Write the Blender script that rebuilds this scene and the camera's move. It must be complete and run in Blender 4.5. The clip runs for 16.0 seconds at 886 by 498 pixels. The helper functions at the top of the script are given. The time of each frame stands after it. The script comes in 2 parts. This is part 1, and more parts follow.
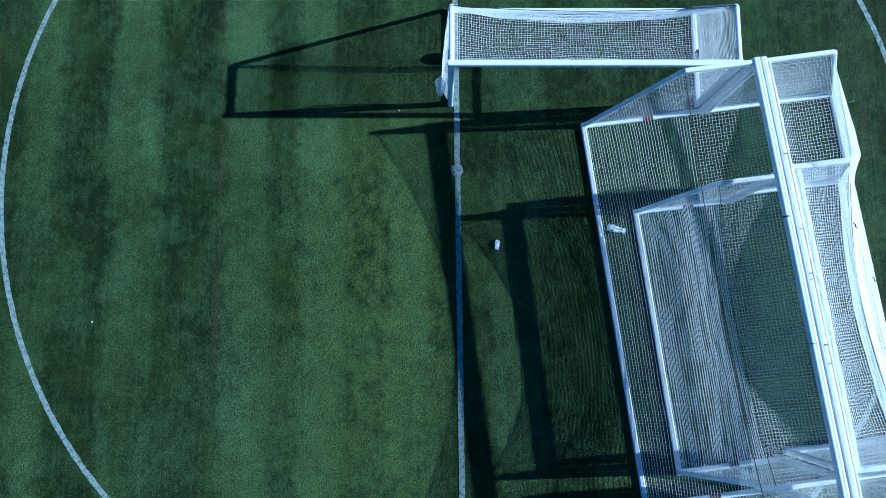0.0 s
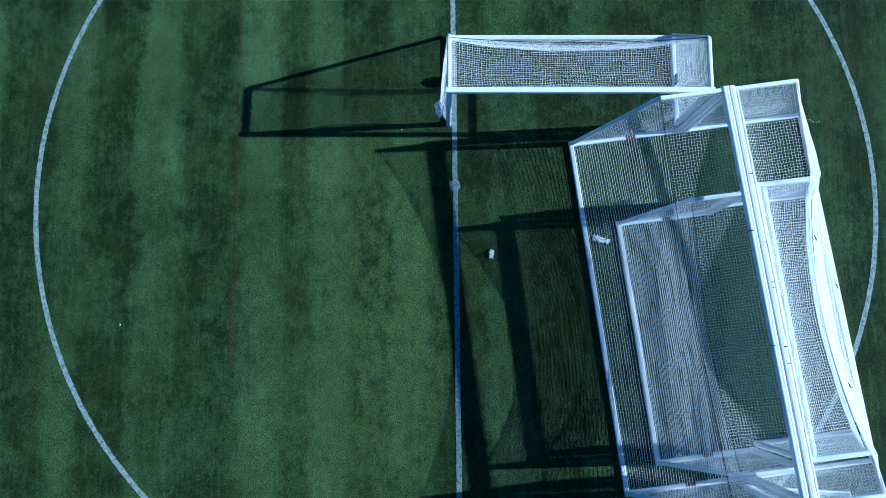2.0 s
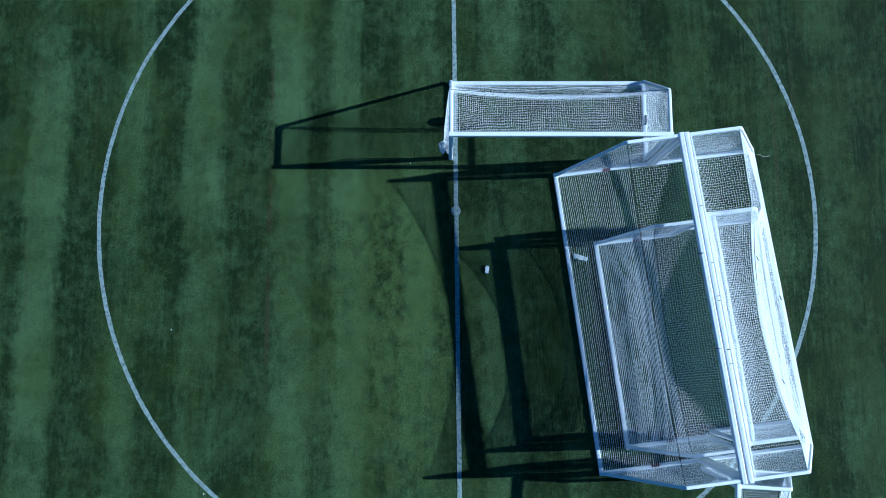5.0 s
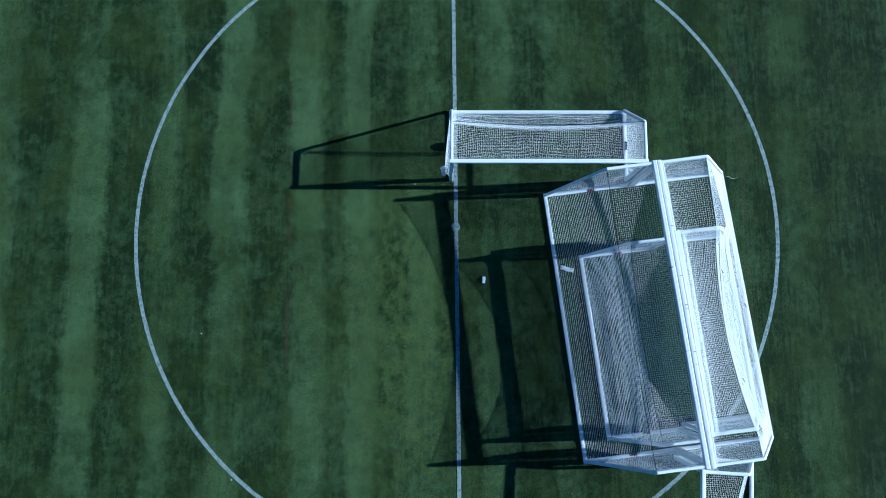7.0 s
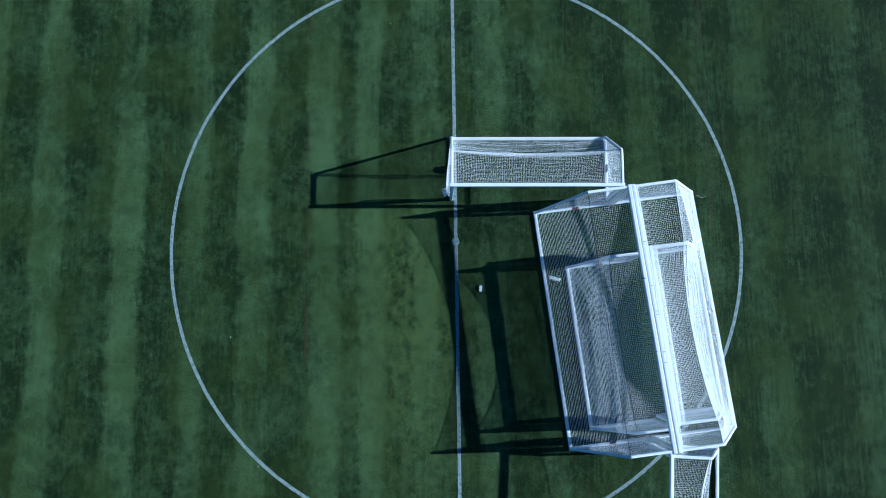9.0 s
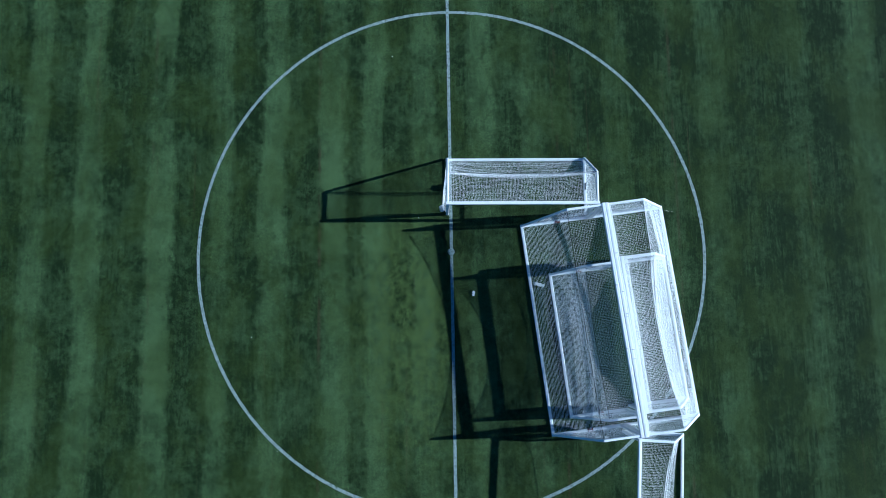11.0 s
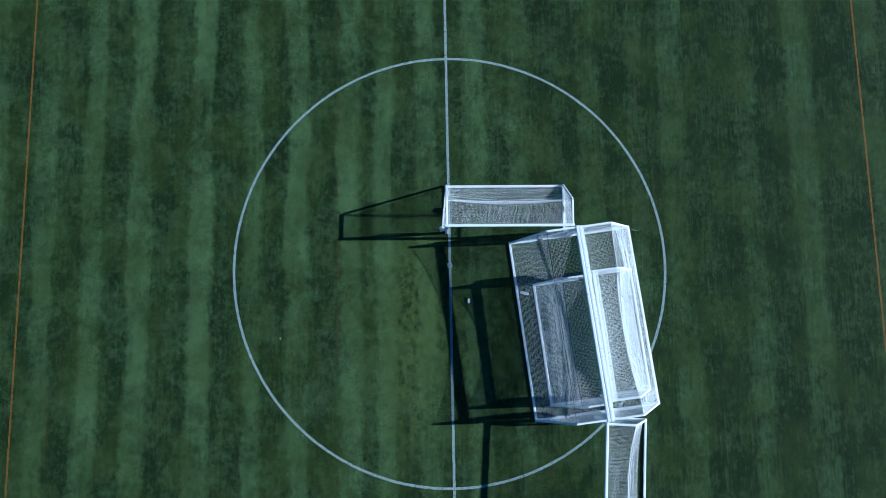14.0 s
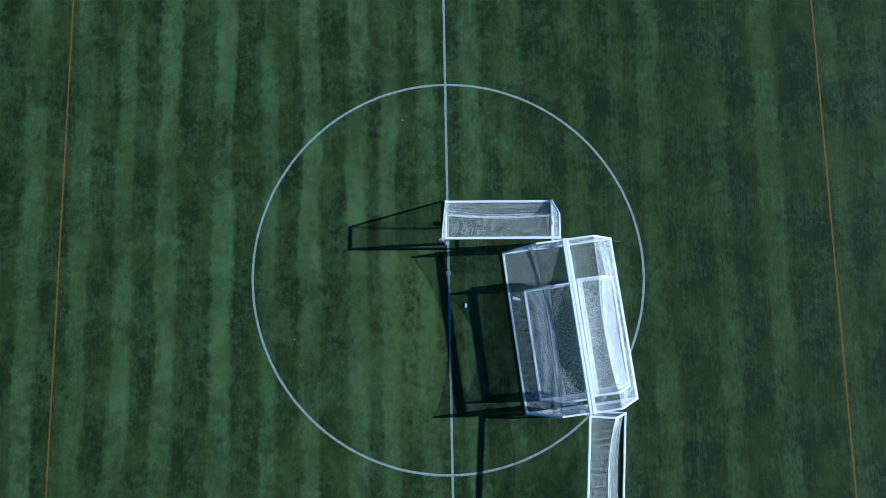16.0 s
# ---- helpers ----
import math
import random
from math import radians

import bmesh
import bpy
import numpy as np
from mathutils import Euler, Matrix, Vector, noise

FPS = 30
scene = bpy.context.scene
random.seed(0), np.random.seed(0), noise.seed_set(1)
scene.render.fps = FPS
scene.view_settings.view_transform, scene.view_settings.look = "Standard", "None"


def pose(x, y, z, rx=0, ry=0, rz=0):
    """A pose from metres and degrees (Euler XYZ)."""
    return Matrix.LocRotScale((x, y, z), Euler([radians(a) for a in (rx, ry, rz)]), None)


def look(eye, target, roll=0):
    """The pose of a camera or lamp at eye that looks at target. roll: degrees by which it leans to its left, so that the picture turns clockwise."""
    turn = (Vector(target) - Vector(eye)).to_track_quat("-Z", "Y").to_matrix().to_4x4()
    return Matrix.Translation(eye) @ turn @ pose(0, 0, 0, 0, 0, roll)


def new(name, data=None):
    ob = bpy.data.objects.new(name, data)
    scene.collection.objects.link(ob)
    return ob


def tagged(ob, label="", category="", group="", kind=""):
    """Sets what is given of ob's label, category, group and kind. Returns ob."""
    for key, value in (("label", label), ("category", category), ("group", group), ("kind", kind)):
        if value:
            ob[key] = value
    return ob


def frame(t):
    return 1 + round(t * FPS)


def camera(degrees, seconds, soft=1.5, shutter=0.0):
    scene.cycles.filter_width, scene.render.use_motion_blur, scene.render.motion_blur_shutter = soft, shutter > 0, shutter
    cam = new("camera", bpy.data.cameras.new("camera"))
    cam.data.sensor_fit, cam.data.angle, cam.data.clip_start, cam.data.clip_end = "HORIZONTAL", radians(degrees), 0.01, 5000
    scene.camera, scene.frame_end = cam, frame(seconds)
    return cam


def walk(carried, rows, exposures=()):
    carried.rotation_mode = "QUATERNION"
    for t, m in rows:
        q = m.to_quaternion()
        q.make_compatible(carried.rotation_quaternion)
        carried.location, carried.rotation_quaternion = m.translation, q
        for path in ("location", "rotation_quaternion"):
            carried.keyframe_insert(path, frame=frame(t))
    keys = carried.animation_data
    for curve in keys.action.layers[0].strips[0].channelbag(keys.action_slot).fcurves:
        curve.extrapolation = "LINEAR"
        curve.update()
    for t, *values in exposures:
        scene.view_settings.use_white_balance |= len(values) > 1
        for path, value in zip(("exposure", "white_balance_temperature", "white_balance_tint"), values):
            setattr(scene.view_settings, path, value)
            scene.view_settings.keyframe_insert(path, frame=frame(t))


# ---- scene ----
cam = camera(66.36, 16.0, soft=0.95)
PATH = [
    (0, -0.283, -3.427, 13.283, 7.962, 0.160, -0.631),
    (0.5, -0.269, -3.411, 13.546, 7.905, 0.169, -0.647),
    (1, -0.262, -3.384, 13.836, 7.863, 0.185, -0.647),
    (1.5, -0.249, -3.365, 14.153, 7.824, 0.200, -0.638),
    (2, -0.237, -3.359, 14.496, 7.784, 0.222, -0.624),
    (2.5, -0.227, -3.363, 14.868, 7.751, 0.251, -0.611),
    (3, -0.221, -3.364, 15.272, 7.738, 0.289, -0.601),
    (3.5, -0.210, -3.358, 15.703, 7.743, 0.323, -0.596),
    (4, -0.216, -3.343, 16.136, 7.757, 0.373, -0.581),
    (4.5, -0.225, -3.318, 16.588, 7.766, 0.404, -0.557),
    (5, -0.235, -3.286, 17.059, 7.766, 0.418, -0.531),
    (5.5, -0.246, -3.252, 17.548, 7.757, 0.419, -0.508),
    (6, -0.257, -3.220, 18.054, 7.737, 0.408, -0.494),
    (6.5, -0.267, -3.193, 18.575, 7.704, 0.388, -0.497),
    (7, -0.275, -3.176, 19.109, 7.657, 0.361, -0.522),
    (7.5, -0.294, -3.146, 19.670, 7.627, 0.349, -0.558),
    (8, -0.313, -3.110, 20.272, 7.601, 0.338, -0.607),
    (8.5, -0.327, -3.074, 20.914, 7.568, 0.316, -0.667),
    (9, -0.338, -3.055, 21.574, 7.499, 0.289, -0.733),
    (9.5, -0.335, -3.023, 22.257, 7.439, 0.241, -0.789),
    (10, -0.328, -2.996, 22.944, 7.365, 0.188, -0.838),
    (10.5, -0.319, -2.970, 23.635, 7.281, 0.134, -0.881),
    (11, -0.311, -2.943, 24.332, 7.194, 0.082, -0.918),
    (11.5, -0.306, -2.913, 25.035, 7.108, 0.036, -0.951),
    (12, -0.309, -2.878, 25.746, 7.029, -0.001, -0.981),
    (12.5, -0.320, -2.834, 26.465, 6.964, -0.026, -1.007),
    (13, -0.337, -2.786, 27.191, 6.905, -0.047, -1.032),
    (13.5, -0.357, -2.734, 27.926, 6.854, -0.070, -1.055),
    (14, -0.380, -2.685, 28.661, 6.790, -0.090, -1.072),
    (14.5, -0.405, -2.638, 29.394, 6.715, -0.113, -1.081),
    (15, -0.425, -2.585, 30.140, 6.647, -0.151, -1.081),
    (15.5, -0.438, -2.524, 30.890, 6.588, -0.207, -1.070),
    (16, -0.450, -2.455, 31.645, 6.544, -0.266, -1.051),
]
walk(cam, [(t, pose(x, y, z, rx, ry, rz)) for t, x, y, z, rx, ry, rz in PATH], [(0, 1.00, 3650, -4), (4, 0.87, 3700, -2), (8, 0.79, 3820, -1), (16, 0.80, 3920, -1)])

# ---- light ----
SUN_ELEVATION, SUN_AZIMUTH = radians(24.2), radians(87.6)  # azimuth clockwise from +y
world = bpy.data.worlds.new("sky")
scene.world = world
world.use_nodes = True
wn = world.node_tree
sky = wn.nodes.new("ShaderNodeTexSky")
sky.sky_type, sky.sun_disc = "NISHITA", False
sky.ozone_density, sky.dust_density = 4.0, 0.3
sky.sun_elevation, sky.sun_rotation = SUN_ELEVATION, SUN_AZIMUTH
wn.links.new(sky.outputs[0], wn.nodes["Background"].inputs[0])
wn.nodes["Background"].inputs[1].default_value = 0.028

sun = new("sun", bpy.data.lights.new("sun", "SUN"))
sun.data.energy, sun.data.angle, sun.data.color = 5.0, radians(0.53), (1.0, 0.79, 0.56)
way = Vector((math.sin(SUN_AZIMUTH) * math.cos(SUN_ELEVATION), math.cos(SUN_AZIMUTH) * math.cos(SUN_ELEVATION), math.sin(SUN_ELEVATION)))
sun.matrix_world = look(way * 60, (0, 0, 0))


# ---- materials ----
class Nodes:
    """A small helper that adds and links shader nodes."""

    def __init__(self, name):
        self.mat = bpy.data.materials.new(name)
        self.mat.use_nodes = True
        self.tree = self.mat.node_tree
        self.bsdf = self.tree.nodes["Principled BSDF"]

    def link(self, a, b):
        self.tree.links.new(a, b)

    def put(self, socket, value):
        if isinstance(value, bpy.types.NodeSocket):
            self.link(value, socket)
        else:
            socket.default_value = value

    def position(self, scale=(1, 1, 1), local=False):
        if local:
            src = self.tree.nodes.new("ShaderNodeTexCoord").outputs["Object"]
        else:
            src = self.tree.nodes.new("ShaderNodeNewGeometry").outputs["Position"]
        n = self.tree.nodes.new("ShaderNodeMapping")
        n.inputs["Scale"].default_value = scale
        self.link(src, n.inputs["Vector"])
        return n.outputs[0]

    def noise(self, vector, scale, detail=4, rough=0.55, distortion=0.0):
        n = self.tree.nodes.new("ShaderNodeTexNoise")
        self.link(vector, n.inputs["Vector"])
        n.inputs["Scale"].default_value, n.inputs["Detail"].default_value = scale, detail
        n.inputs["Roughness"].default_value, n.inputs["Distortion"].default_value = rough, distortion
        return n.outputs["Fac"]

    def math(self, op, a, b=0.0, c=0.0):
        n = self.tree.nodes.new("ShaderNodeMath")
        n.operation = op
        for socket, value in zip(n.inputs, (a, b, c)):
            self.put(socket, value)
        return n.outputs[0]

    def ramp(self, value, lo, hi, a=0.0, b=1.0):
        n = self.tree.nodes.new("ShaderNodeMapRange")
        n.interpolation_type = "SMOOTHSTEP"
        self.link(value, n.inputs[0])
        for i, v in enumerate((lo, hi, a, b)):
            n.inputs[1 + i].default_value = v
        return n.outputs[0]

    def mix(self, fac, a, b, mode="MIX"):
        n = self.tree.nodes.new("ShaderNodeMix")
        n.data_type, n.blend_type = "RGBA", mode
        self.put(n.inputs[0], fac)
        self.put(n.inputs[6], (*a, 1) if isinstance(a, tuple) else a)
        self.put(n.inputs[7], (*b, 1) if isinstance(b, tuple) else b)
        return n.outputs[2]

    def bump(self, height, distance, strength=1.0):
        n = self.tree.nodes.new("ShaderNodeBump")
        n.inputs["Distance"].default_value, n.inputs["Strength"].default_value = distance, strength
        self.link(height, n.inputs["Height"])
        self.link(n.outputs[0], self.bsdf.inputs["Normal"])

    def done(self, colour, rough, metal=0.0, specular=0.5):
        self.put(self.bsdf.inputs["Base Color"], (*colour, 1) if isinstance(colour, tuple) else colour)
        self.put(self.bsdf.inputs["Roughness"], rough)
        self.bsdf.inputs["Metallic"].default_value = metal
        self.bsdf.inputs["Specular IOR Level"].default_value = specular
        return self.mat


def turf_colour(n):
    """Mown turf: soft lengthwise mowing bands, ragged dark patches, thin streaks and grain. Returns its colour and height."""
    sep = n.tree.nodes.new("ShaderNodeSeparateXYZ")
    n.link(n.position(), sep.inputs[0])
    x = sep.outputs[0]
    wander = n.noise(n.position((0.35, 0.14, 1)), 1.0, 3)
    rag = n.noise(n.position((3.4, 2.2, 1)), 1.0, 9, 0.75)
    bent = n.math("ADD", x, n.math("MULTIPLY", n.math("SUBTRACT", wander, 0.5), 0.9))
    bent = n.math("ADD", bent, n.math("MULTIPLY", n.math("SUBTRACT", rag, 0.5), 0.75))
    band = None
    for at, half, weight in MOWING_BANDS:
        one = n.ramp(n.math("ABSOLUTE", n.math("SUBTRACT", bent, at)), half - 0.12, half + 0.20, weight, 0.0)
        band = one if band is None else n.math("ADD", band, one)
    fade = n.ramp(n.noise(n.position((0.22, 0.16, 1)), 1.0, 4), 0.36, 0.58, 0.35, 1.0)
    band = n.math("MULTIPLY", band, fade)
    patch = n.ramp(n.noise(n.position((0.75, 0.48, 1)), 1.0, 9, 0.70, 0.4), 0.40, 0.59)
    ragged = n.ramp(n.noise(n.position((2.0, 2.3, 1)), 1.0, 10, 0.80, 0.2), 0.42, 0.60)
    streak = n.noise(n.position((13, 0.5, 1)), 1.0, 6, 0.75)
    fine = n.noise(n.position((70, 14, 1)), 1.0, 3, 0.7)
    grain = n.noise(n.position((52, 34, 1)), 1.0, 5, 0.85)
    # the east half is brushed more evenly and shows finer lengthwise streaks
    blot = n.ramp(x, 2.0, 8.0, 0.42, 0.30)
    lines = n.ramp(x, 2.0, 8.0, 0.6, 0.9)
    tone = n.math("ADD", n.math("MULTIPLY", band, 0.50), n.ramp(x, 2.0, 9.0, 0.0, -0.03))
    tone = n.math("ADD", tone, n.math("MULTIPLY", blot, n.math("ADD", n.math("MULTIPLY", patch, 0.55), n.math("MULTIPLY", ragged, 0.45))))
    tone = n.math("ADD", tone, n.math("MULTIPLY", n.math("SUBTRACT", streak, 0.5), lines))
    across = n.noise(n.position((0.16, 0.95, 1)), 1.0, 6, 0.65)
    tone = n.math("ADD", tone, n.math("MULTIPLY", n.math("SUBTRACT", across, 0.5), 0.34))
    mottle = n.noise(n.position((6.5, 3.6, 1)), 1.0, 6, 0.75)
    tone = n.math("ADD", tone, n.math("MULTIPLY", n.math("SUBTRACT", mottle, 0.5), 0.85))
    tone = n.math("MAXIMUM", n.math("ADD", n.math("MULTIPLY", tone, 1.28), -0.07), 0.0)
    base = n.mix(tone, TURF_DARK, TURF_LIGHT)
    warm = n.ramp(n.noise(n.position((0.55, 0.30, 1)), 1.0, 6, 0.65), 0.42, 0.62)
    base = n.mix(n.math("MULTIPLY", warm, 0.42), base, TURF_WARM)
    # drier, yellower turf about the centre spot
    sep_y = sep.outputs[1]
    far = n.math("SQRT", n.math("ADD", n.math("POWER", n.math("ADD", x, 1.4), 2.0), n.math("POWER", n.math("MULTIPLY", n.math("ADD", sep_y, 2.5), 0.42), 2.0)))
    dry = n.math("MULTIPLY", n.ramp(n.math("ADD", far, n.math("MULTIPLY", wander, 2.0)), 1.5, 4.2, 1.0, 0.0), n.ramp(rag, 0.38, 0.62, 0.05, 0.75))
    base = n.mix(dry, base, TURF_DRY)
    # a rubbed-out old marking and worn lengthwise strips
    for at, much in ((4.75, 0.5), (-4.0, 0.4), (-8.3, 0.4), (10.9, 0.3)):
        old = n.ramp(n.math("ABSOLUTE", n.math("ADD", n.math("ADD", x, at), n.math("MULTIPLY", wander, 0.05))), 0.02, 0.08, 1.0, 0.0)
        old = n.math("MULTIPLY", old, n.ramp(n.noise(n.position((1.0, 0.45, 1)), 1.0, 5, 0.7), 0.46, 0.62, 0.0, much))
        base = n.mix(old, base, (0.042, 0.030, 0.015))
    worn = n.ramp(n.noise(n.position((7, 0.10, 1)), 1.0, 2), 0.64, 0.76)
    base = n.mix(n.math("MULTIPLY", worn, 0.25), base, (0.055, 0.037, 0.018))
    speck = n.math("MULTIPLY", n.ramp(fine, 0.25, 0.75, 0.60, 1.40), n.ramp(grain, 0.32, 0.68, 0.15, 1.95))
    n_mul = n.tree.nodes.new("ShaderNodeVectorMath")
    n_mul.operation = "SCALE"
    n.link(base, n_mul.inputs[0])
    n.link(speck, n_mul.inputs["Scale"])
    height = n.math("ADD", n.math("MULTIPLY", grain, 0.7), n.math("MULTIPLY", fine, 0.5))
    return n_mul.outputs[0], height


# centre, half width and strength of the lighter mowing bands
MOWING_BANDS = ((-19.6, 0.45, 0.7), (-17.3, 0.4, 0.7), (-15.3, 0.4, 0.8), (-13.2, 0.42, 0.9), (-10.6, 0.45, 1.0), (-8.4, 0.3, 0.7), (-6.45, 0.42, 1.0), (-4.25, 0.42, 1.0),
                (-2.72, 0.36, 0.9), (-0.95, 0.38, 0.8), (1.2, 0.42, 0.8), (3.1, 0.4, 0.5), (6.2, 0.45, 0.5), (8.2, 0.3, 0.4), (9.9, 0.5, 0.55), (13.0, 0.4, 0.4), (15.5, 0.5, 0.55), (18.6, 0.45, 0.4), (20.9, 0.4, 0.5), (-22.0, 0.4, 0.7))
TURF_DRY = (0.067, 0.095, 0.022)
TURF_DARK, TURF_LIGHT, TURF_WARM = (0.0085, 0.0162, 0.0034), (0.0675, 0.104, 0.036), (0.034, 0.050, 0.008)


def make_turf():
    n = Nodes("turf")
    colour, height = turf_colour(n)
    n.bump(height, 0.03, 0.8)
    return n.done(colour, 0.85, 0, 0.12)


def make_line_paint(name, paint, cover_lo, cover_hi):
    """Marking paint sprayed on turf: it covers the blades in part, so turf shows through where it is worn."""
    n = Nodes(name)
    colour, height = turf_colour(n)
    blotch = n.noise(n.position((11, 11, 1)), 1.0, 6, 0.7)
    blade = n.noise(n.position((60, 42, 1)), 1.0, 3, 0.7)
    cover = n.ramp(n.math("ADD", n.math("MULTIPLY", blotch, 0.6), n.math("MULTIPLY", blade, 0.4)), cover_lo, cover_hi)
    n.bump(height, 0.014, 0.5)
    return n.done(n.mix(cover, colour, paint), 0.85, 0, 0.15)


def make_painted_metal(name, colour, dirt, rough=0.38):
    n = Nodes(name)
    blotch = n.noise(n.position((3.1, 3.1, 3.1), True), 1.0, 6, 0.65)
    scratch = n.noise(n.position((3, 60, 60), True), 1.0, 3, 0.6)
    c = n.mix(n.ramp(blotch, 0.48, 0.75, 0.0, 0.55), colour, dirt)
    c = n.mix(n.ramp(scratch, 0.60, 0.80, 0.0, 0.35), c, tuple(v * 0.6 for v in dirt))
    n.bump(scratch, 0.001, 0.3)
    return n.done(c, n.ramp(blotch, 0.3, 0.7, rough, rough + 0.2), 0.0, 0.4)


def make_plain(name, colour, rough, spread=0.25, scale=30, metal=0.0):
    n = Nodes(name)
    v = n.noise(n.position((scale, scale, scale), True), 1.0, 4, 0.6)
    dark = tuple(c * (1 - spread) for c in colour)
    n.bump(v, 0.003, 0.4)
    return n.done(n.mix(v, dark, colour), rough, metal, 0.3)


def make_net():
    """Nylon twine, through which some of the light passes."""
    mat = make_plain("white_net_twine", (0.84, 0.84, 0.84), 0.8, 0.10, 6)
    bsdf = mat.node_tree.nodes["Principled BSDF"]
    bsdf.inputs["Subsurface Weight"].default_value = 0.6
    bsdf.inputs["Subsurface Radius"].default_value = (1, 1, 1)
    bsdf.inputs["Subsurface Scale"].default_value = 0.006
    return mat


TURF = make_turf()
WHITE_LINE = make_line_paint("white_line_paint", (0.30, 0.35, 0.335), 0.34, 0.56)
ORANGE_LINE = make_line_paint("orange_line_paint", (0.185, 0.090, 0.011), 0.36, 0.58)
WHITE_PAINT = make_painted_metal("white_powder_coat", (0.86, 0.86, 0.86), (0.64, 0.63, 0.61))
NET_WHITE = make_net()
CORD_BLACK = make_plain("black_cord", (0.02, 0.02, 0.022), 0.8)
RUST = make_plain("rust_red_primer", (0.15, 0.05, 0.035), 0.7, 0.5, 20)
RUBBER = make_plain("black_rubber", (0.025, 0.025, 0.027), 0.75)
STEEL = make_plain("zinc_steel", (0.55, 0.55, 0.55), 0.45, 0.3, 25, 0.8)
PLASTIC = make_plain("white_plastic", (0.90, 0.90, 0.89), 0.5, 0.12, 15)
PAPER = make_plain("crumpled_white_film", (0.86, 0.87, 0.84), 0.6, 0.2, 12)
TWINE = make_plain("pale_twine", (0.60, 0.60, 0.50), 0.85, 0.3, 20)


# ---- mesh helpers ----
def mesh_of(name, verts, faces, material, smooth=False):
    me = bpy.data.meshes.new(name)
    me.from_pydata([tuple(v) for v in verts], [], faces)
    me.materials.append(material)
    if smooth:
        me.polygons.foreach_set("use_smooth", [True] * len(me.polygons))
    me.update()
    return me


def part(name, verts, faces, material, parent, label="", smooth=False):
    """One mesh object under a thing or a part."""
    ob = new(name, mesh_of(name, verts, faces, material, smooth))
    ob.parent = parent
    return tagged(ob, label)


def profile_ring(w, h, bevel, steps=3, notches=()):
    """A rounded rectangle w wide and h high, as 2D points, with narrow grooves along its top."""
    ring = []
    for cx, cy, a0 in ((1, 1, 0), (-1, 1, 90), (-1, -1, 180), (1, -1, 270)):
        for i in range(steps + 1):
            a = radians(a0 + 90 * i / steps)
            ring.append((cx * (w / 2 - bevel) + bevel * math.cos(a), cy * (h / 2 - bevel) + bevel * math.sin(a)))
        if cx == 1 and cy == 1:
            for at in sorted(notches, reverse=True):
                ring += [(at + 0.004, h / 2), (at + 0.003, h / 2 - 0.003), (at - 0.003, h / 2 - 0.003), (at - 0.004, h / 2)]
    return ring


def sweep(path, ring, up=(0, 0, 1)):
    """A ring of 2D points swept along a polyline, with closed ends."""
    path = [Vector(p) for p in path]
    verts, faces, m = [], [], len(ring)
    for i, p in enumerate(path):
        ahead = (path[min(i + 1, len(path) - 1)] - path[max(i - 1, 0)]).normalized()
        side = ahead.cross(Vector(up))
        side = side.normalized() if side.length > 1e-4 else Vector((1, 0, 0))
        top = side.cross(ahead).normalized()
        verts += [p + side * a + top * b for a, b in ring]
    for i in range(len(path) - 1):
        for j in range(m):
            k = (j + 1) % m
            faces.append((i * m + j, i * m + k, (i + 1) * m + k, (i + 1) * m + j))
    faces.append(tuple(range(m))[::-1])
    faces.append(tuple(range((len(path) - 1) * m, len(path) * m)))
    return verts, faces


def round_ring(r, n=10):
    return [(r * math.cos(2 * math.pi * i / n), r * math.sin(2 * math.pi * i / n)) for i in range(n)]


def net_tubes(grid, radius, cross=1.0):
    """Twine along every row and column of a grid of points, with each strand a three-sided tube.
    grid: array (rows, columns, 3); a missing point is nan; cross thins the strands along the columns. Returns vertices and faces."""
    verts, faces = [], []
    for lines, r in ((grid, radius), (np.swapaxes(grid, 0, 1), radius * cross)):
        for line in lines:
            good = ~np.isnan(line[:, 0])
            pts = line[good]
            if len(pts) < 2:
                continue
            ahead = np.gradient(pts, axis=0)
            ahead /= np.linalg.norm(ahead, axis=1)[:, None] + 1e-9
            ref = np.array((0.31, 0.23, 0.92))
            side = np.cross(ahead, ref)
            side /= np.linalg.norm(side, axis=1)[:, None] + 1e-9
            top = np.cross(side, ahead)
            start, n = len(verts), len(pts)
            rings = [pts + r * (math.cos(a) * side + math.sin(a) * top) for a in (0.5, 2.594, 4.689)]
            verts.extend(np.stack(rings, 1).reshape(-1, 3).tolist())
            for i in range(n - 1):
                b = start + 3 * i
                for j in range(3):
                    k = (j + 1) % 3
                    faces.append((b + j, b + k, b + 3 + k, b + 3 + j))
    return verts, faces


# ---- ground ----
def build_ground():
    size = 400.0
    steps = [-size, -120, -60, -30, -15, 0, 15, 30, 60, 120, size]
    verts = [(x, y, 0.0) for y in steps for x in steps]
    m = len(steps)
    faces = [(j * m + i, j * m + i + 1, (j + 1) * m + i + 1, (j + 1) * m + i) for j in range(m - 1) for i in range(m - 1)]
    tagged(new("ground", mesh_of("ground", verts, faces, TURF)), "mown green turf of a sports field with faint bands", "ground", kind="structure")


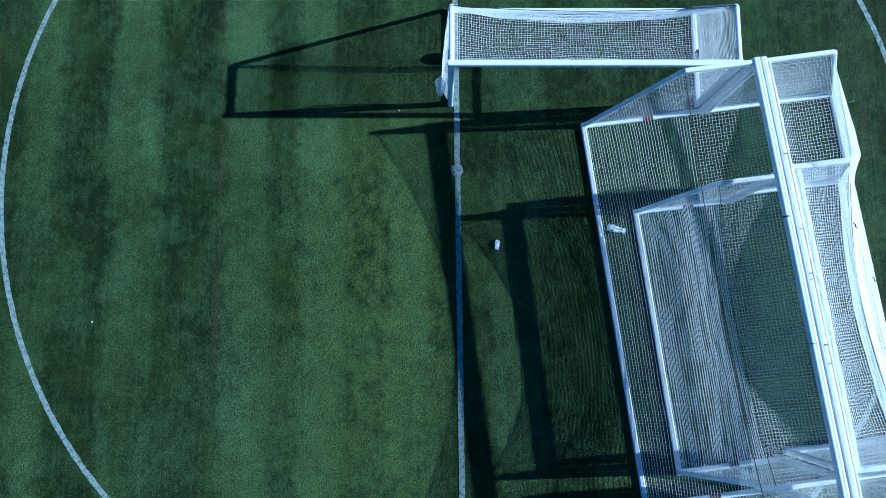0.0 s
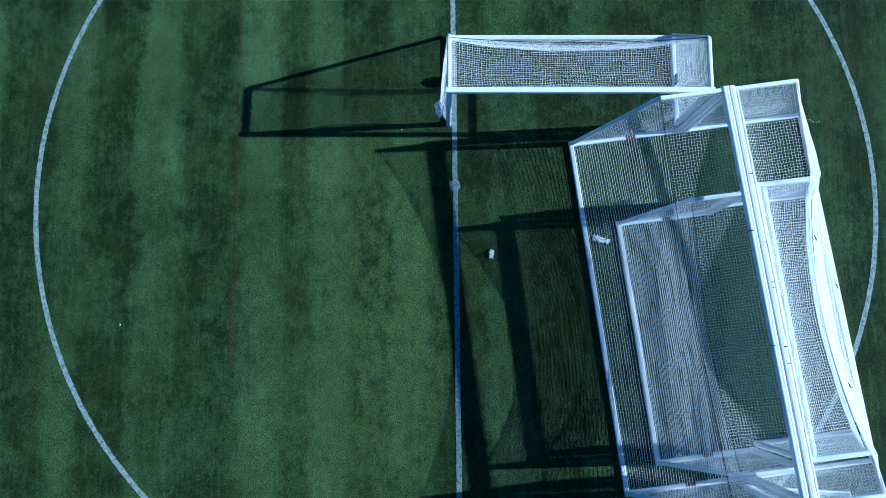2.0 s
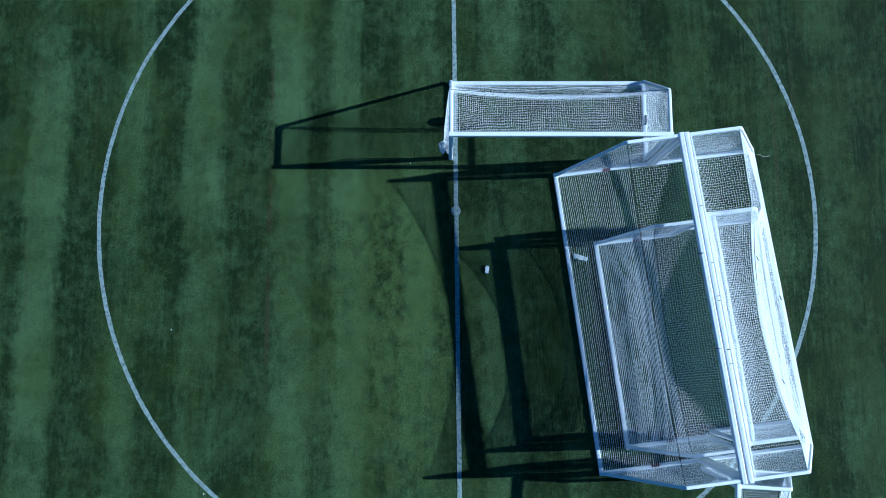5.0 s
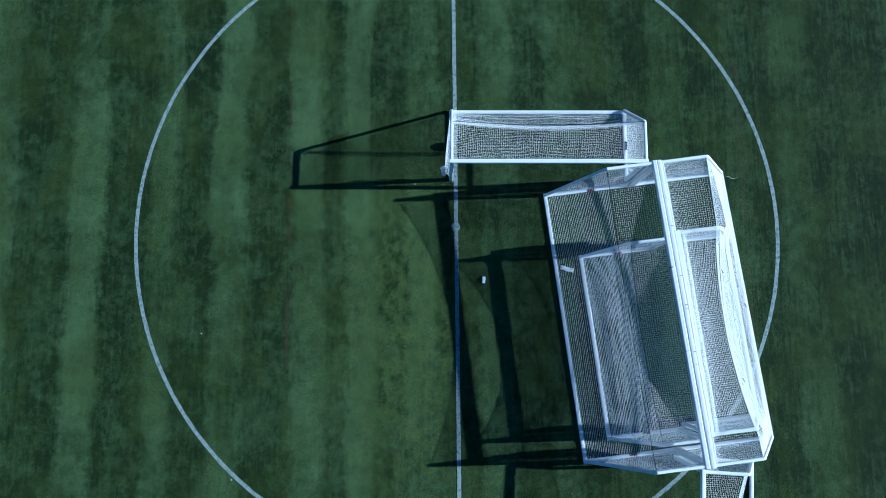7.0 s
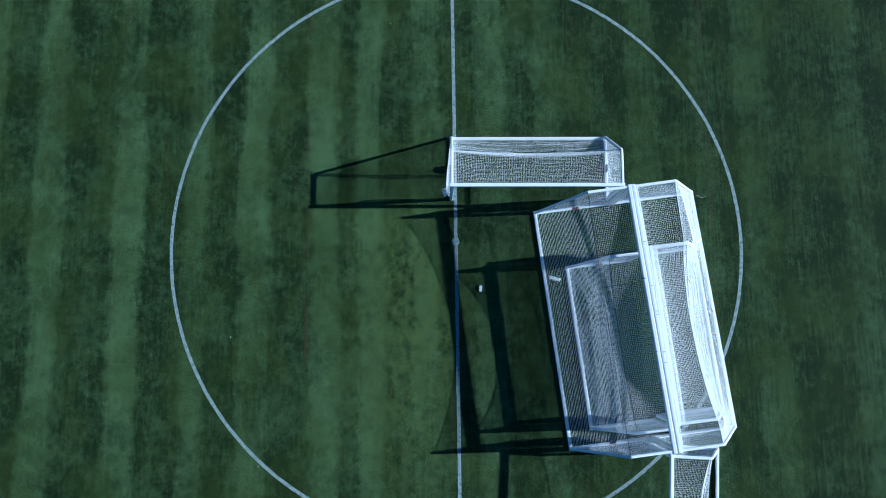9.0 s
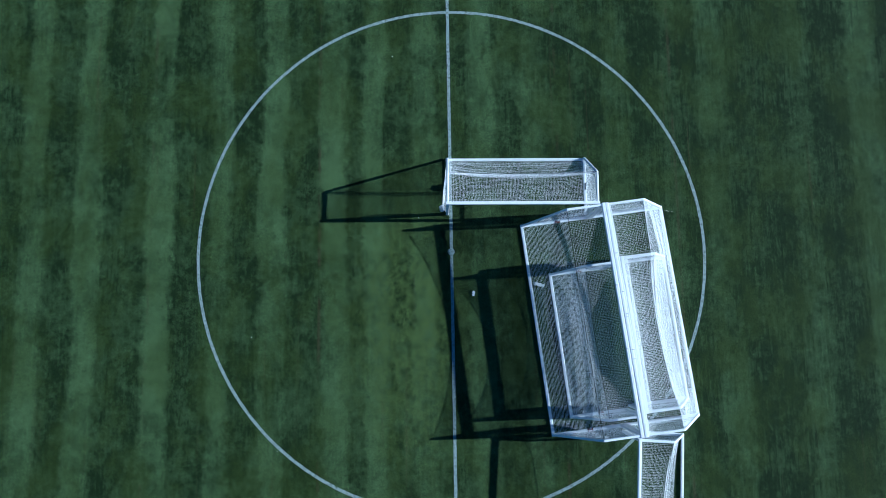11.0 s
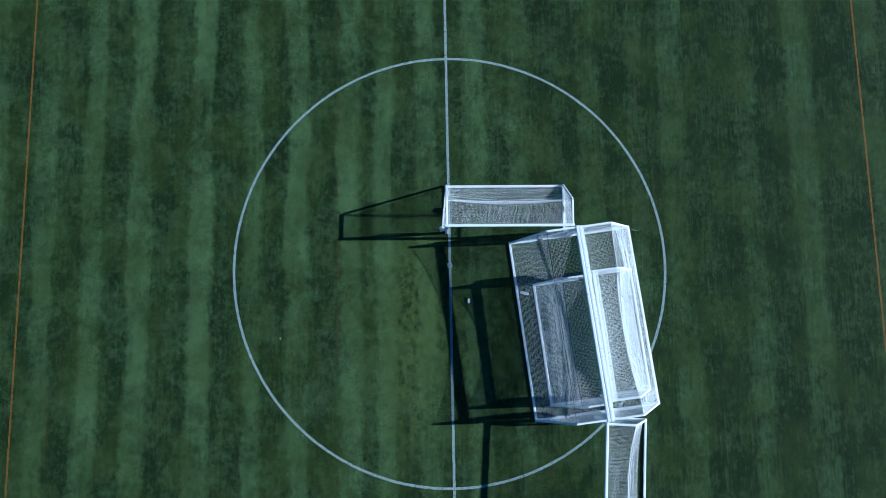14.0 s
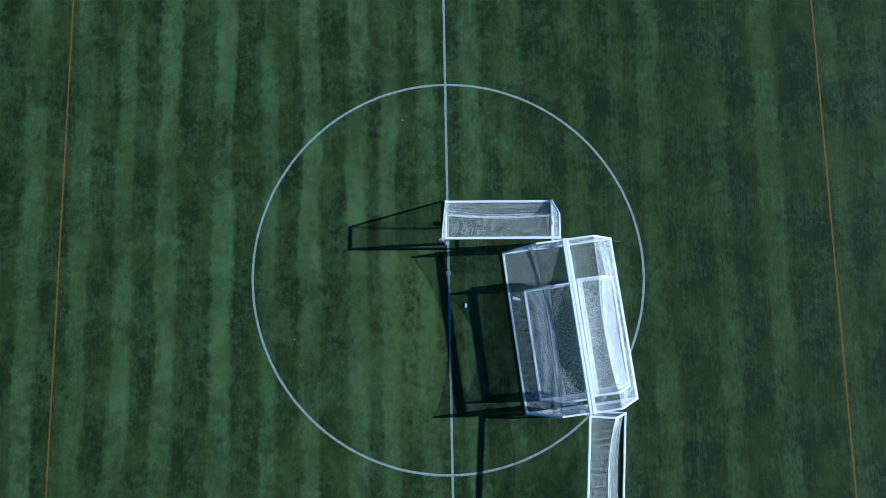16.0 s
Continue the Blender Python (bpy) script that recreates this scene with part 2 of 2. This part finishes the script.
def build_line(name, points, width, material, label, closed=False, ragged=0.006, z=0.005):
    """A marking on the turf with slightly ragged edges."""
    rng = random.Random(name)
    verts, faces, n = [], [], len(points)
    for i, (x, y) in enumerate(points):
        a, b = points[i - 1 if closed or i else 0], points[(i + 1) % n if closed or i + 1 < n else i]
        d = Vector((b[0] - a[0], b[1] - a[1])).normalized()
        nx, ny = -d.y, d.x
        slow = 0.004 * noise.noise(Vector((x * 1.1, y * 1.1, 3.0)))
        for s in (-1, 1):
            r = s * width / 2 + rng.uniform(-ragged, ragged) + slow
            verts.append((x + nx * r, y + ny * r, z))
    last = n if closed else n - 1
    for i in range(last):
        k = (i + 1) % n
        faces.append((2 * i, 2 * i + 1, 2 * k + 1, 2 * k)[::-1])
    return tagged(new(name, mesh_of(name, verts, faces, material)), label, "field marking", kind="structure")


def straight(a, b, step=0.06):
    n = int(math.dist(a, b) / step)
    return [(a[0] + (b[0] - a[0]) * i / n, a[1] + (b[1] - a[1]) * i / n) for i in range(n + 1)]


build_ground()
RADIUS = 9.15
build_line("center_circle", [(RADIUS * math.cos(i * math.tau / 900), RADIUS * math.sin(i * math.tau / 900)) for i in range(900)],
           0.105, WHITE_LINE, "white painted centre circle on turf, slightly worn", True)
build_line("halfway_line", straight((0.01, -34), (0.01, 34)), 0.11, WHITE_LINE, "white painted halfway line on turf, worn in places", z=0.010)
build_line("side_line_west", straight((-18.51, -32), (-17.93, 32)), 0.075, ORANGE_LINE, "thin orange painted line across the turf")
build_line("side_line_east", straight((18.40, -32), (17.98, 32)), 0.075, ORANGE_LINE, "thin orange painted line across the turf")


def build_spot():
    rng = random.Random(4)
    verts, faces = [(0, 0, 0.015)], []
    for i in range(40):
        a = i * math.tau / 40
        r = 0.125 * (1 + 0.18 * noise.noise(Vector((math.cos(a) * 2, math.sin(a) * 2, 1)))) + rng.uniform(-0.008, 0.008)
        verts.append((r * math.cos(a), r * math.sin(a) + 0.02, 0.015))
    faces = [(0, i + 1, (i + 1) % 40 + 1) for i in range(40)]
    tagged(new("center_spot", mesh_of("center_spot", verts, faces, WHITE_LINE)), "small white painted centre spot on turf", "field marking", kind="structure")


build_spot()


# ---- goals ----
def build_goal(place, turn, width, height, roof, base, label, cell, twine, post=0.11, ground_bar=0.10, rail=0.08, roof_sag=0.3,
               cord_drop=0.15, cord_in=0.1, rear_in=0.12, seed=1, wheels=False, collars=False, rear_cross=0.35, rear_dense=0.65, rear_twine=1.5, rear_wave=0.022,
               grooved=False, hem=0.0, rear_gap=0.0, bunch=1.0, rail_over=0.0, straps=(), side_out=0.0, held=None, cord_material=CORD_BLACK, cord_label="thin black net cord", roof_wave=0.035, taut=0.0, gather=0.0, rear_bunch=1.0, ties=()):
    """A free-standing goal. Local x runs along the crossbar, local y to the back, the origin lies on the ground under the crossbar.
    roof and base are the depths at the top and on the ground."""
    rng = random.Random(seed)
    goal = new("football_goal")
    tagged(goal, label, "goal", "goals on the pitch")
    w, top = width / 2 - post / 2, height + post / 2
    box = profile_ring(post, post, post * 0.32)
    beam = profile_ring(post, post, post * 0.22, 3, (0.012,) if grooved else ())
    crossbar = part("crossbar", *sweep([(-width / 2, 0, top), (width / 2, 0, top)], beam), WHITE_PAINT, goal)
    for at, wide in straps:
        ring = profile_ring(post * 0.62, post + 0.012, post * 0.2, 3)
        part("strap", *sweep([(at, 0.03, top), (at + wide * 0.7, 0.03, top)], ring), CORD_BLACK, crossbar, "black net strap")
    flat = profile_ring(ground_bar, 0.07, 0.018, 2, (-0.02, 0.02))
    thin = profile_ring(rail, rail, rail * 0.3)
    lo = 0.037
    for s in (-1, 1):
        part("post", *sweep([(s * w, 0, 0.002), (s * w, 0, top - post / 2 + 0.002)], box, (0, 1, 0)), WHITE_PAINT, goal)
        part("roof_rail", *sweep([(s * w, post / 2 - 0.004, top), (s * w, roof, top)], thin), WHITE_PAINT, goal)
        part("slope_rail", *sweep([(s * w, roof - 0.02, top), (s * w, roof + 0.03, top - 0.035), (s * w, base + rail_over, lo + 0.03)], thin), WHITE_PAINT, goal)
        side_bar = part("side_ground_bar", *sweep([(s * w, post / 2 - 0.004, lo), (s * w, base - ground_bar / 2 + 0.004, lo)], flat), WHITE_PAINT, goal)
        if collars:
            for at in (0.42, ):
                part("collar", *sweep([(s * w, base * at, lo), (s * w, base * at + 0.20, lo)], profile_ring(ground_bar + 0.02, 0.09, 0.02, 2)), RUST, side_bar, "rust-red joint collar")
        if wheels:
            wheel = part("wheel", *lathe_x([(0.0, 0.028), (0.07, 0.028), (0.085, 0.034), (0.122, 0.036), (0.13, 0.02)], (s * (w + 0.02), base * 0.49, 0.132)), RUBBER, goal, "black rubber transport wheel", True)
            part("hub", *lathe_x([(0.0, 0.042), (0.05, 0.042), (0.06, 0.03)], (s * (w + 0.02), base * 0.49, 0.132)), STEEL, wheel, "grey steel hub", True)
    part("rear_ground_bar", *sweep([(-width / 2, base, lo), (width / 2, base, lo)], flat), WHITE_PAINT, goal)

    # twine that laces the net to the rear bar, with uneven turns
    laces, turn_at = [], 0.0
    for i in range(int(width / 0.011)):
        u = -width / 2 + 0.03 + (width - 0.06) * i / (width / 0.011)
        turn_at += 0.65 * (1 + 0.7 * noise.noise(Vector((u * 3, seed, 0))))
        laces.append((u, base + (ground_bar / 2 + 0.004) * math.cos(turn_at), max(lo + 0.042 * math.sin(turn_at), 0.012)))
    part("net_lacing", *sweep(laces, round_ring(0.004, 4), (0.1, 0.9, 0.3)), NET_WHITE, goal, "white lacing twine")

    # the cord that carries the net between the two bends
    def cord(u):
        b = 4 * u * (1 - u)
        x, slack = -w + 2 * w * u, 0.0
        if held:
            # the net rests on the corners of the goal inside and sags between them
            h = (x - held[0]) / (held[1] - held[0])
            slack = max(0.0, 4 * h * (1 - h)) ** 0.8
        return np.array((x, roof - cord_in * b - 0.03 * slack, top - 0.02 - cord_drop * b - 0.50 * slack))

    line = [(-w + 2 * w * i / 40, roof + 0.01 - 0.4 * taut * i / 10 * (1 - i / 40), top + 0.03 - taut * i / 10 * (1 - i / 40)) for i in range(41)] if taut else [cord(i / 40) + np.array((0, 0, 0.012)) for i in range(41)]
    part("cord", *sweep(line, round_ring(0.0065, 6)), cord_material, goal, cord_label)

    def wave(p, amount):
        v = noise.noise_vector(Vector((p[0] * 0.9 + seed * 7.1, p[1] * 0.9, p[2] * 0.9)))
        q = noise.noise_vector(Vector((p[0] * 3.1 + seed * 3.3, p[1] * 3.1, p[2] * 3.1)))
        return np.array((v.x, v.y, v.z)) * amount + np.array((q.x, q.y, q.z)) * amount * 0.3

    def uneven(count):
        """Even steps from 0 to 1, each off by a little."""
        return [min(1.0, max(0.0, (i + (rng.uniform(-0.11, 0.11) if 0 < i < count else 0)) / count)) for i in range(count + 1)]

    cols = int(2 * w / cell)
    across = uneven(cols)
    rows = max(3, int(roof / cell * bunch ** 0.6))
    grid = np.empty((rows + 1, cols + 1, 3))
    for j, v in enumerate(uneven(rows)):
        v = v ** bunch
        for i, u in enumerate(across):
            p = np.array((-w + 2 * w * u, post / 2, top)) * (1 - v) + cord(u) * v
            p[2] -= roof_sag * (4 * u * (1 - u)) ** 0.7 * math.sin(math.pi * v ** 0.7) * 0.8
            edge = min(1, 6 * u, 6 * (1 - u), 4 * v, 4 * (1 - v))
            grid[j, i] = p + wave(p, roof_wave) * max(edge, 0)
    part("roof_net", *net_tubes(grid, twine), NET_WHITE, goal, "white roof netting")

    length = math.hypot(base - roof, height)
    rows = int(length / cell * rear_dense)
    grid = np.empty((rows + 1, cols + 1, 3))
    for j, v in enumerate(uneven(rows)):
        v = v ** rear_bunch
        for i, u in enumerate(across):
            p = cord(u) * (1 - v) + np.array((-w + 2 * w * u, base - 0.02 - rear_gap * (4 * u * (1 - u)) ** 0.5, 0.075 if rear_gap == 0 else 0.035)) * v
            b = (4 * u * (1 - u)) ** 0.6 * math.sin(math.pi * v)
            p[1] -= rear_in * b
            edge = min(1, 6 * u, 6 * (1 - u), 5 * v, 5 * (1 - v))
            fold = noise.noise(Vector((p[0] * 0.22 + seed, v * 9.0, seed * 1.7)))
            q = p + (wave(p, rear_wave) + np.array((0, 1.2, 0.6)) * rear_wave * fold) * max(edge, 0)
            if held:
                # and is pushed out by those corners
                push = sum(max(0.0, 1 - abs(p[0] - h) / (w - abs(h) if abs(p[0]) > abs(h) and p[0] * h > 0 else 0.5)) for h in held)
                q[1] += 0.19 * push ** 0.7 * min(1.0, (w - abs(p[0])) + 0.35 if p[0] > 0 else 1.0) * (0.5 if p[0] > 0 else 1.0) * max(0.0, 1 - abs(v - 0.16) / (0.16 if v < 0.16 else 0.75))
            q[2] = max(q[2], 0.03)
            grid[j, i] = q
    part("rear_net", *net_tubes(grid, twine * rear_twine, rear_cross), NET_WHITE, goal, "white rear netting")

    if hem:
        # the slack of the net, gathered along the sag in close folds
        grid = np.empty((11, 141, 3))
        for j in range(11):
            for i in range(141):
                u = i / 140
                p = cord(u) + np.array((0, -0.03, 0.0))
                fall = hem * (0.35 + 0.65 * (4 * u * (1 - u)) ** 0.4) * (j / 10)
                n3 = noise.noise_vector(Vector((u * 60, j * 0.8, seed)))
                grid[j, i] = p + np.array((0, 0.62 * fall, -0.30 * fall + 0.04 * math.sin(math.pi * j / 10))) + np.array((n3.x, n3.y, n3.z)) * 0.012
        part("net_hem", *net_tubes(grid, twine * 1.15, 0.8), NET_WHITE, goal, "gathered white hem of the net")

    for x, y, z in ties:
        # short tied ends of cord
        part("tie", *sweep([(x - 0.05, y + 0.02, z + 0.03), (x - 0.01, y + 0.045, z + 0.035), (x + 0.02, y + 0.05, z + 0.02), (x + 0.05, y + 0.09, z - 0.01)], round_ring(0.011, 6)), CORD_BLACK, goal, "black tie cord")

    if gather:
        # slack roof net pushed together along the crossbar
        grid = np.empty((14, 121, 3))
        for j in range(14):
            for i in range(121):
                n3 = noise.noise_vector(Vector((i * 0.3, j * 0.5, seed + 9)))
                reach = gather * (0.94 + 0.12 * noise.noise(Vector((i * 0.03, 4.0, seed))))
                grid[j, i] = np.array((-w + 0.03 + (2 * w - 0.06) * i / 120, post / 2 + reach * j / 13, top + 0.02 + 0.02 * math.sin(math.pi * j / 13))) + np.array((n3.x, n3.y, n3.z)) * 0.004
        part("net_gather", *net_tubes(grid, twine * 1.5, 0.7), NET_WHITE, goal, "white netting bunched along the crossbar")

    for s in (-1, 1):
        rows, deep = int(height / cell), int(base / cell)
        grid = np.full((rows + 1, deep + 1, 3), np.nan)
        for j in range(rows + 1):
            z = 0.075 + (top - 0.095) * j / rows
            reach = base - (base - roof) * z / top
            for i in range(deep + 1):
                y = post / 2 + (base - post) * i / deep
                if y <= reach:
                    b = math.sin(math.pi * j / rows) * math.sin(math.pi * min(1, y / reach))
                    p = np.array((s * (w + 0.012), y, z))
                    grid[j, i] = p + wave(p, 0.05) * b - np.array((s * 0.06 * b, 0, 0)) if not (side_out and s < 0) else p + wave(p, 0.05) * b - np.array((side_out * math.sin(math.pi * j / rows) ** 0.6 * (1 - y / reach) ** 0.5, 0, 0))
        part("side_net", *net_tubes(grid, twine), NET_WHITE, goal, "white side netting")

    if side_out:
        # loose end of the side netting, gathered and hanging beside the post
        turns, rows = 11, 14
        grid = np.empty((rows + 1, turns + 1, 3))
        for j in range(rows + 1):
            v = j / rows
            r = 0.012 + 0.10 * min(1.0, 4 * v) * (1 - v) ** 0.6
            for i in range(turns + 1):
                a = math.tau * i / turns
                q = noise.noise_vector(Vector((math.cos(a) * 1.5, math.sin(a) * 1.5, v * 4)))
                grid[j, i] = (-w - side_out - 0.03 + (r + 0.03 * q.x) * math.cos(a), 0.02 + (r + 0.03 * q.y) * math.sin(a), 1.35 - 0.95 * v + 0.03 * q.z)
        part("net_bundle", *net_tubes(grid, twine * 2.2), NET_WHITE, goal, "gathered loose end of the white net")

    goal.matrix_world = pose(place[0], place[1], 0, 0, 0, turn)
    return goal


def lathe_x(outline, centre, steps=20):
    """A disc turned about the x axis from (radius, half width) pairs."""
    verts, faces = [], []
    ring = outline + [(r, -h) for r, h in reversed(outline)]
    m = len(ring)
    for i in range(steps):
        a = i * math.tau / steps
        verts += [(centre[0] + h, centre[1] + r * math.cos(a), centre[2] + r * math.sin(a)) for r, h in ring]
    for i in range(steps):
        k = (i + 1) % steps
        for j in range(m - 1):
            faces.append((i * m + j, i * m + j + 1, k * m + j + 1, k * m + j))
    return verts, faces


SMALL, LARGE = dict(width=5.14, height=1.97, cell=0.050, twine=0.0022), dict(width=7.56, height=2.40, cell=0.054, twine=0.0023, post=0.12)
build_goal((2.40, 1.385), -0.7, roof=1.05, base=2.00, rail_over=0.04, label="white youth goal with white net standing across the halfway line", wheels=True,
           roof_sag=0.20, cord_drop=0.16, cord_in=0.13, rear_in=0.10, seed=2, rear_dense=1.0, rear_cross=0.5, rear_twine=1.0, hem=0.20, rear_wave=0.06, roof_wave=0.055, side_out=0.17, taut=0.12, **dict(SMALL, twine=0.0026))
build_goal((5.422, -2.50), 96.8, roof=1.21, base=2.43, label="white full-size goal with sagging net, enclosing a smaller goal", roof_sag=0.11,
           cord_drop=0.45, cord_in=0.08, rear_twine=1.9, rear_cross=0.25, rear_dense=0.8, seed=3, collars=True, grooved=True, straps=((-1.0, 0.02), (1.05, 0.035)), **LARGE)
build_goal((5.545, -2.49), -83.0, roof=1.22, base=2.57, label="white full-size goal, mouth pushed against a twin goal", roof_sag=0.16, seed=4,
           cord_drop=0.12, cord_in=0.03, gather=0.06, rear_in=0.02, rear_dense=1.85, rear_bunch=1.25, ties=((-0.84, 1.29, 1.80), (0.10, 2.36, 0.32), (1.9, 1.24, 1.98)), rear_cross=0.9, rear_twine=1.0, bunch=1.5, held=(-2.0, 3.14), cord_material=NET_WHITE, cord_label="thin white net cord", grooved=True, straps=((-2.1, 0.02), (-0.84, 0.018), (-0.12, 0.025), (-0.02, 0.018), (1.02, 0.03), (1.32, 0.02)), **LARGE)
build_goal((5.775, -3.15), 96.6, roof=1.08, base=1.965, label="white youth goal with sagging net, nested inside larger goal", roof_sag=0.12,
           cord_drop=0.45, cord_in=0.03, rear_twine=2.6, rear_dense=0.85, rear_cross=0.25, seed=5, collars=True, **SMALL)
build_goal((5.900, -3.02), -83.6, roof=1.08, base=2.04, label="white youth goal with slack net, nested inside larger goal", roof_sag=0.16, seed=6,
           cord_drop=0.30, cord_in=0.14, rear_in=0.12, rear_dense=1.3, rear_cross=0.9, rear_twine=0.9, rear_gap=0.10, bunch=1.5, gather=0.13, rail=0.10, **dict(SMALL, twine=0.0028))
build_goal((5.74, -8.91), -94.0, roof=1.10, base=2.05, label="white youth goal with slack net, standing apart at the end", roof_sag=0.14, seed=7,
           cord_drop=0.30, cord_in=0.20, rear_in=0.12, rear_dense=1.1, rear_cross=0.8, rear_twine=1.0, rear_gap=0.27, **SMALL)


# ---- litter on the turf ----
def crumpled(name, place, size, turn, label, category, material, seed, lean=(0, 0)):
    rng = random.Random(seed)
    nx, ny = 9, 6
    verts = []
    for j in range(ny + 1):
        for i in range(nx + 1):
            u, v = i / nx - 0.5, j / ny - 0.5
            p = Vector((u * size[0], v * size[1], 0))
            q = noise.noise_vector(Vector((u * 5 + seed, v * 5, seed)))
            verts.append((p.x + q.x * size[1] * 0.35, p.y + q.y * size[1] * 0.35, 0.012 + size[2] * (0.5 + 0.7 * q.z) * (1 - 3.2 * u * u) + size[2] * max(0.0, lean[0] * u + lean[1] * v + 0.4) + rng.uniform(0, 0.004)))
    faces = [(j * (nx + 1) + i, j * (nx + 1) + i + 1, (j + 1) * (nx + 1) + i + 1, (j + 1) * (nx + 1) + i) for j in range(ny) for i in range(nx)]
    n = len(verts)
    verts += [(x, y, 0.002) for x, y, z in verts]
    faces += [tuple(k + n for k in reversed(f)) for f in faces]
    rim = [i for i in range(nx + 1)] + [(j + 1) * (nx + 1) - 1 for j in range(1, ny + 1)] + [ny * (nx + 1) + i for i in range(nx - 1, -1, -1)] + [j * (nx + 1) for j in range(ny - 1, 0, -1)]
    faces += [(rim[i], rim[(i + 1) % len(rim)], rim[(i + 1) % len(rim)] + n, rim[i] + n)[::-1] for i in range(len(rim))]
    ob = new(name, mesh_of(name, verts, faces, material))
    ob.matrix_world = pose(place[0], place[1], 0, 0, 0, turn)
    return tagged(ob, label, category)


crumpled("plastic_cup", (0.775, -1.495), (0.19, 0.085, 0.03), 84, "crushed white plastic cup lying on turf", "litter", PLASTIC, 1, (0, 1.0))
crumpled("plastic_film", (3.14, -1.22), (0.36, 0.11, 0.10), -14, "crumpled pale plastic film lying inside the goal", "litter", PAPER, 2, (-0.8, 0))
for k, (x, y) in enumerate(((-7.16, -2.93), (-1.16, 1.29), (-2.08, 7.44), (-6.2, -6.9))):
    crumpled("paper_scrap", (x, y), (0.022, 0.018, 0.008), 40 * k, "tiny white paper scrap on turf", "litter", PAPER, 5 + k)


def build_twine():
    """A loose end of net twine on the turf."""
    rng = random.Random(12)
    path = []
    for i in range(26):
        t = i / 25
        path.append((7.78 + 0.30 * t + 0.03 * math.sin(9 * t), 1.40 + 0.025 * math.sin(7 * t) - 0.03 * t + rng.uniform(-0.006, 0.006), 0.015 + 0.006 * math.sin(14 * t)))
    tagged(new("net_twine", mesh_of("net_twine", *sweep(path, round_ring(0.0032, 6)), TWINE)), "loose pale length of net twine on turf", "litter")


build_twine()


# ---- grass blades ----
def build_grass(count=330000):
    """Short blades over the part of the pitch that is looked down on; none where the markings are."""
    rng = np.random.default_rng(5)
    x, y = rng.uniform(-24, 24, count), rng.uniform(-15, 16, count)
    keep = (np.abs(x) > 0.06) & (np.abs(np.hypot(x, y) - RADIUS) > 0.055) & (np.hypot(x, y) > 0.14) & (np.abs(np.abs(x) - 18.2) > 0.16)
    x, y = x[keep], y[keep]
    x, y = np.repeat(x, 2), np.repeat(y, 2)
    n = len(x)
    x, y = x + rng.normal(0, 0.012, n), y + rng.normal(0, 0.012, n)
    turn = np.where(rng.random(n) < 0.5, 0.5, 1.5) * math.pi + rng.normal(0, 0.7, n)
    tall, wide, lean = rng.uniform(0.006, 0.015, n), rng.uniform(0.004, 0.007, n), rng.uniform(0.8, 2.6, n)
    cx, cy = np.cos(turn), np.sin(turn)
    co = np.empty((n, 3, 3))
    co[:, 0] = np.stack([x - cy * wide, y + cx * wide, np.zeros(n)], 1)
    co[:, 1] = np.stack([x + cy * wide, y - cx * wide, np.zeros(n)], 1)
    co[:, 2] = np.stack([x + cx * tall * lean, y + cy * tall * lean, tall], 1)
    me = bpy.data.meshes.new("grass")
    me.vertices.add(3 * n)
    me.vertices.foreach_set("co", co.ravel())
    me.loops.add(3 * n)
    me.loops.foreach_set("vertex_index", np.arange(3 * n))
    me.polygons.add(n)
    me.polygons.foreach_set("loop_start", np.arange(0, 3 * n, 3))
    me.materials.append(TURF)
    me.update(calc_edges=True)
    tagged(new("grass", me), "short mown green grass blades covering the pitch", "grass", kind="stuff")


build_grass()
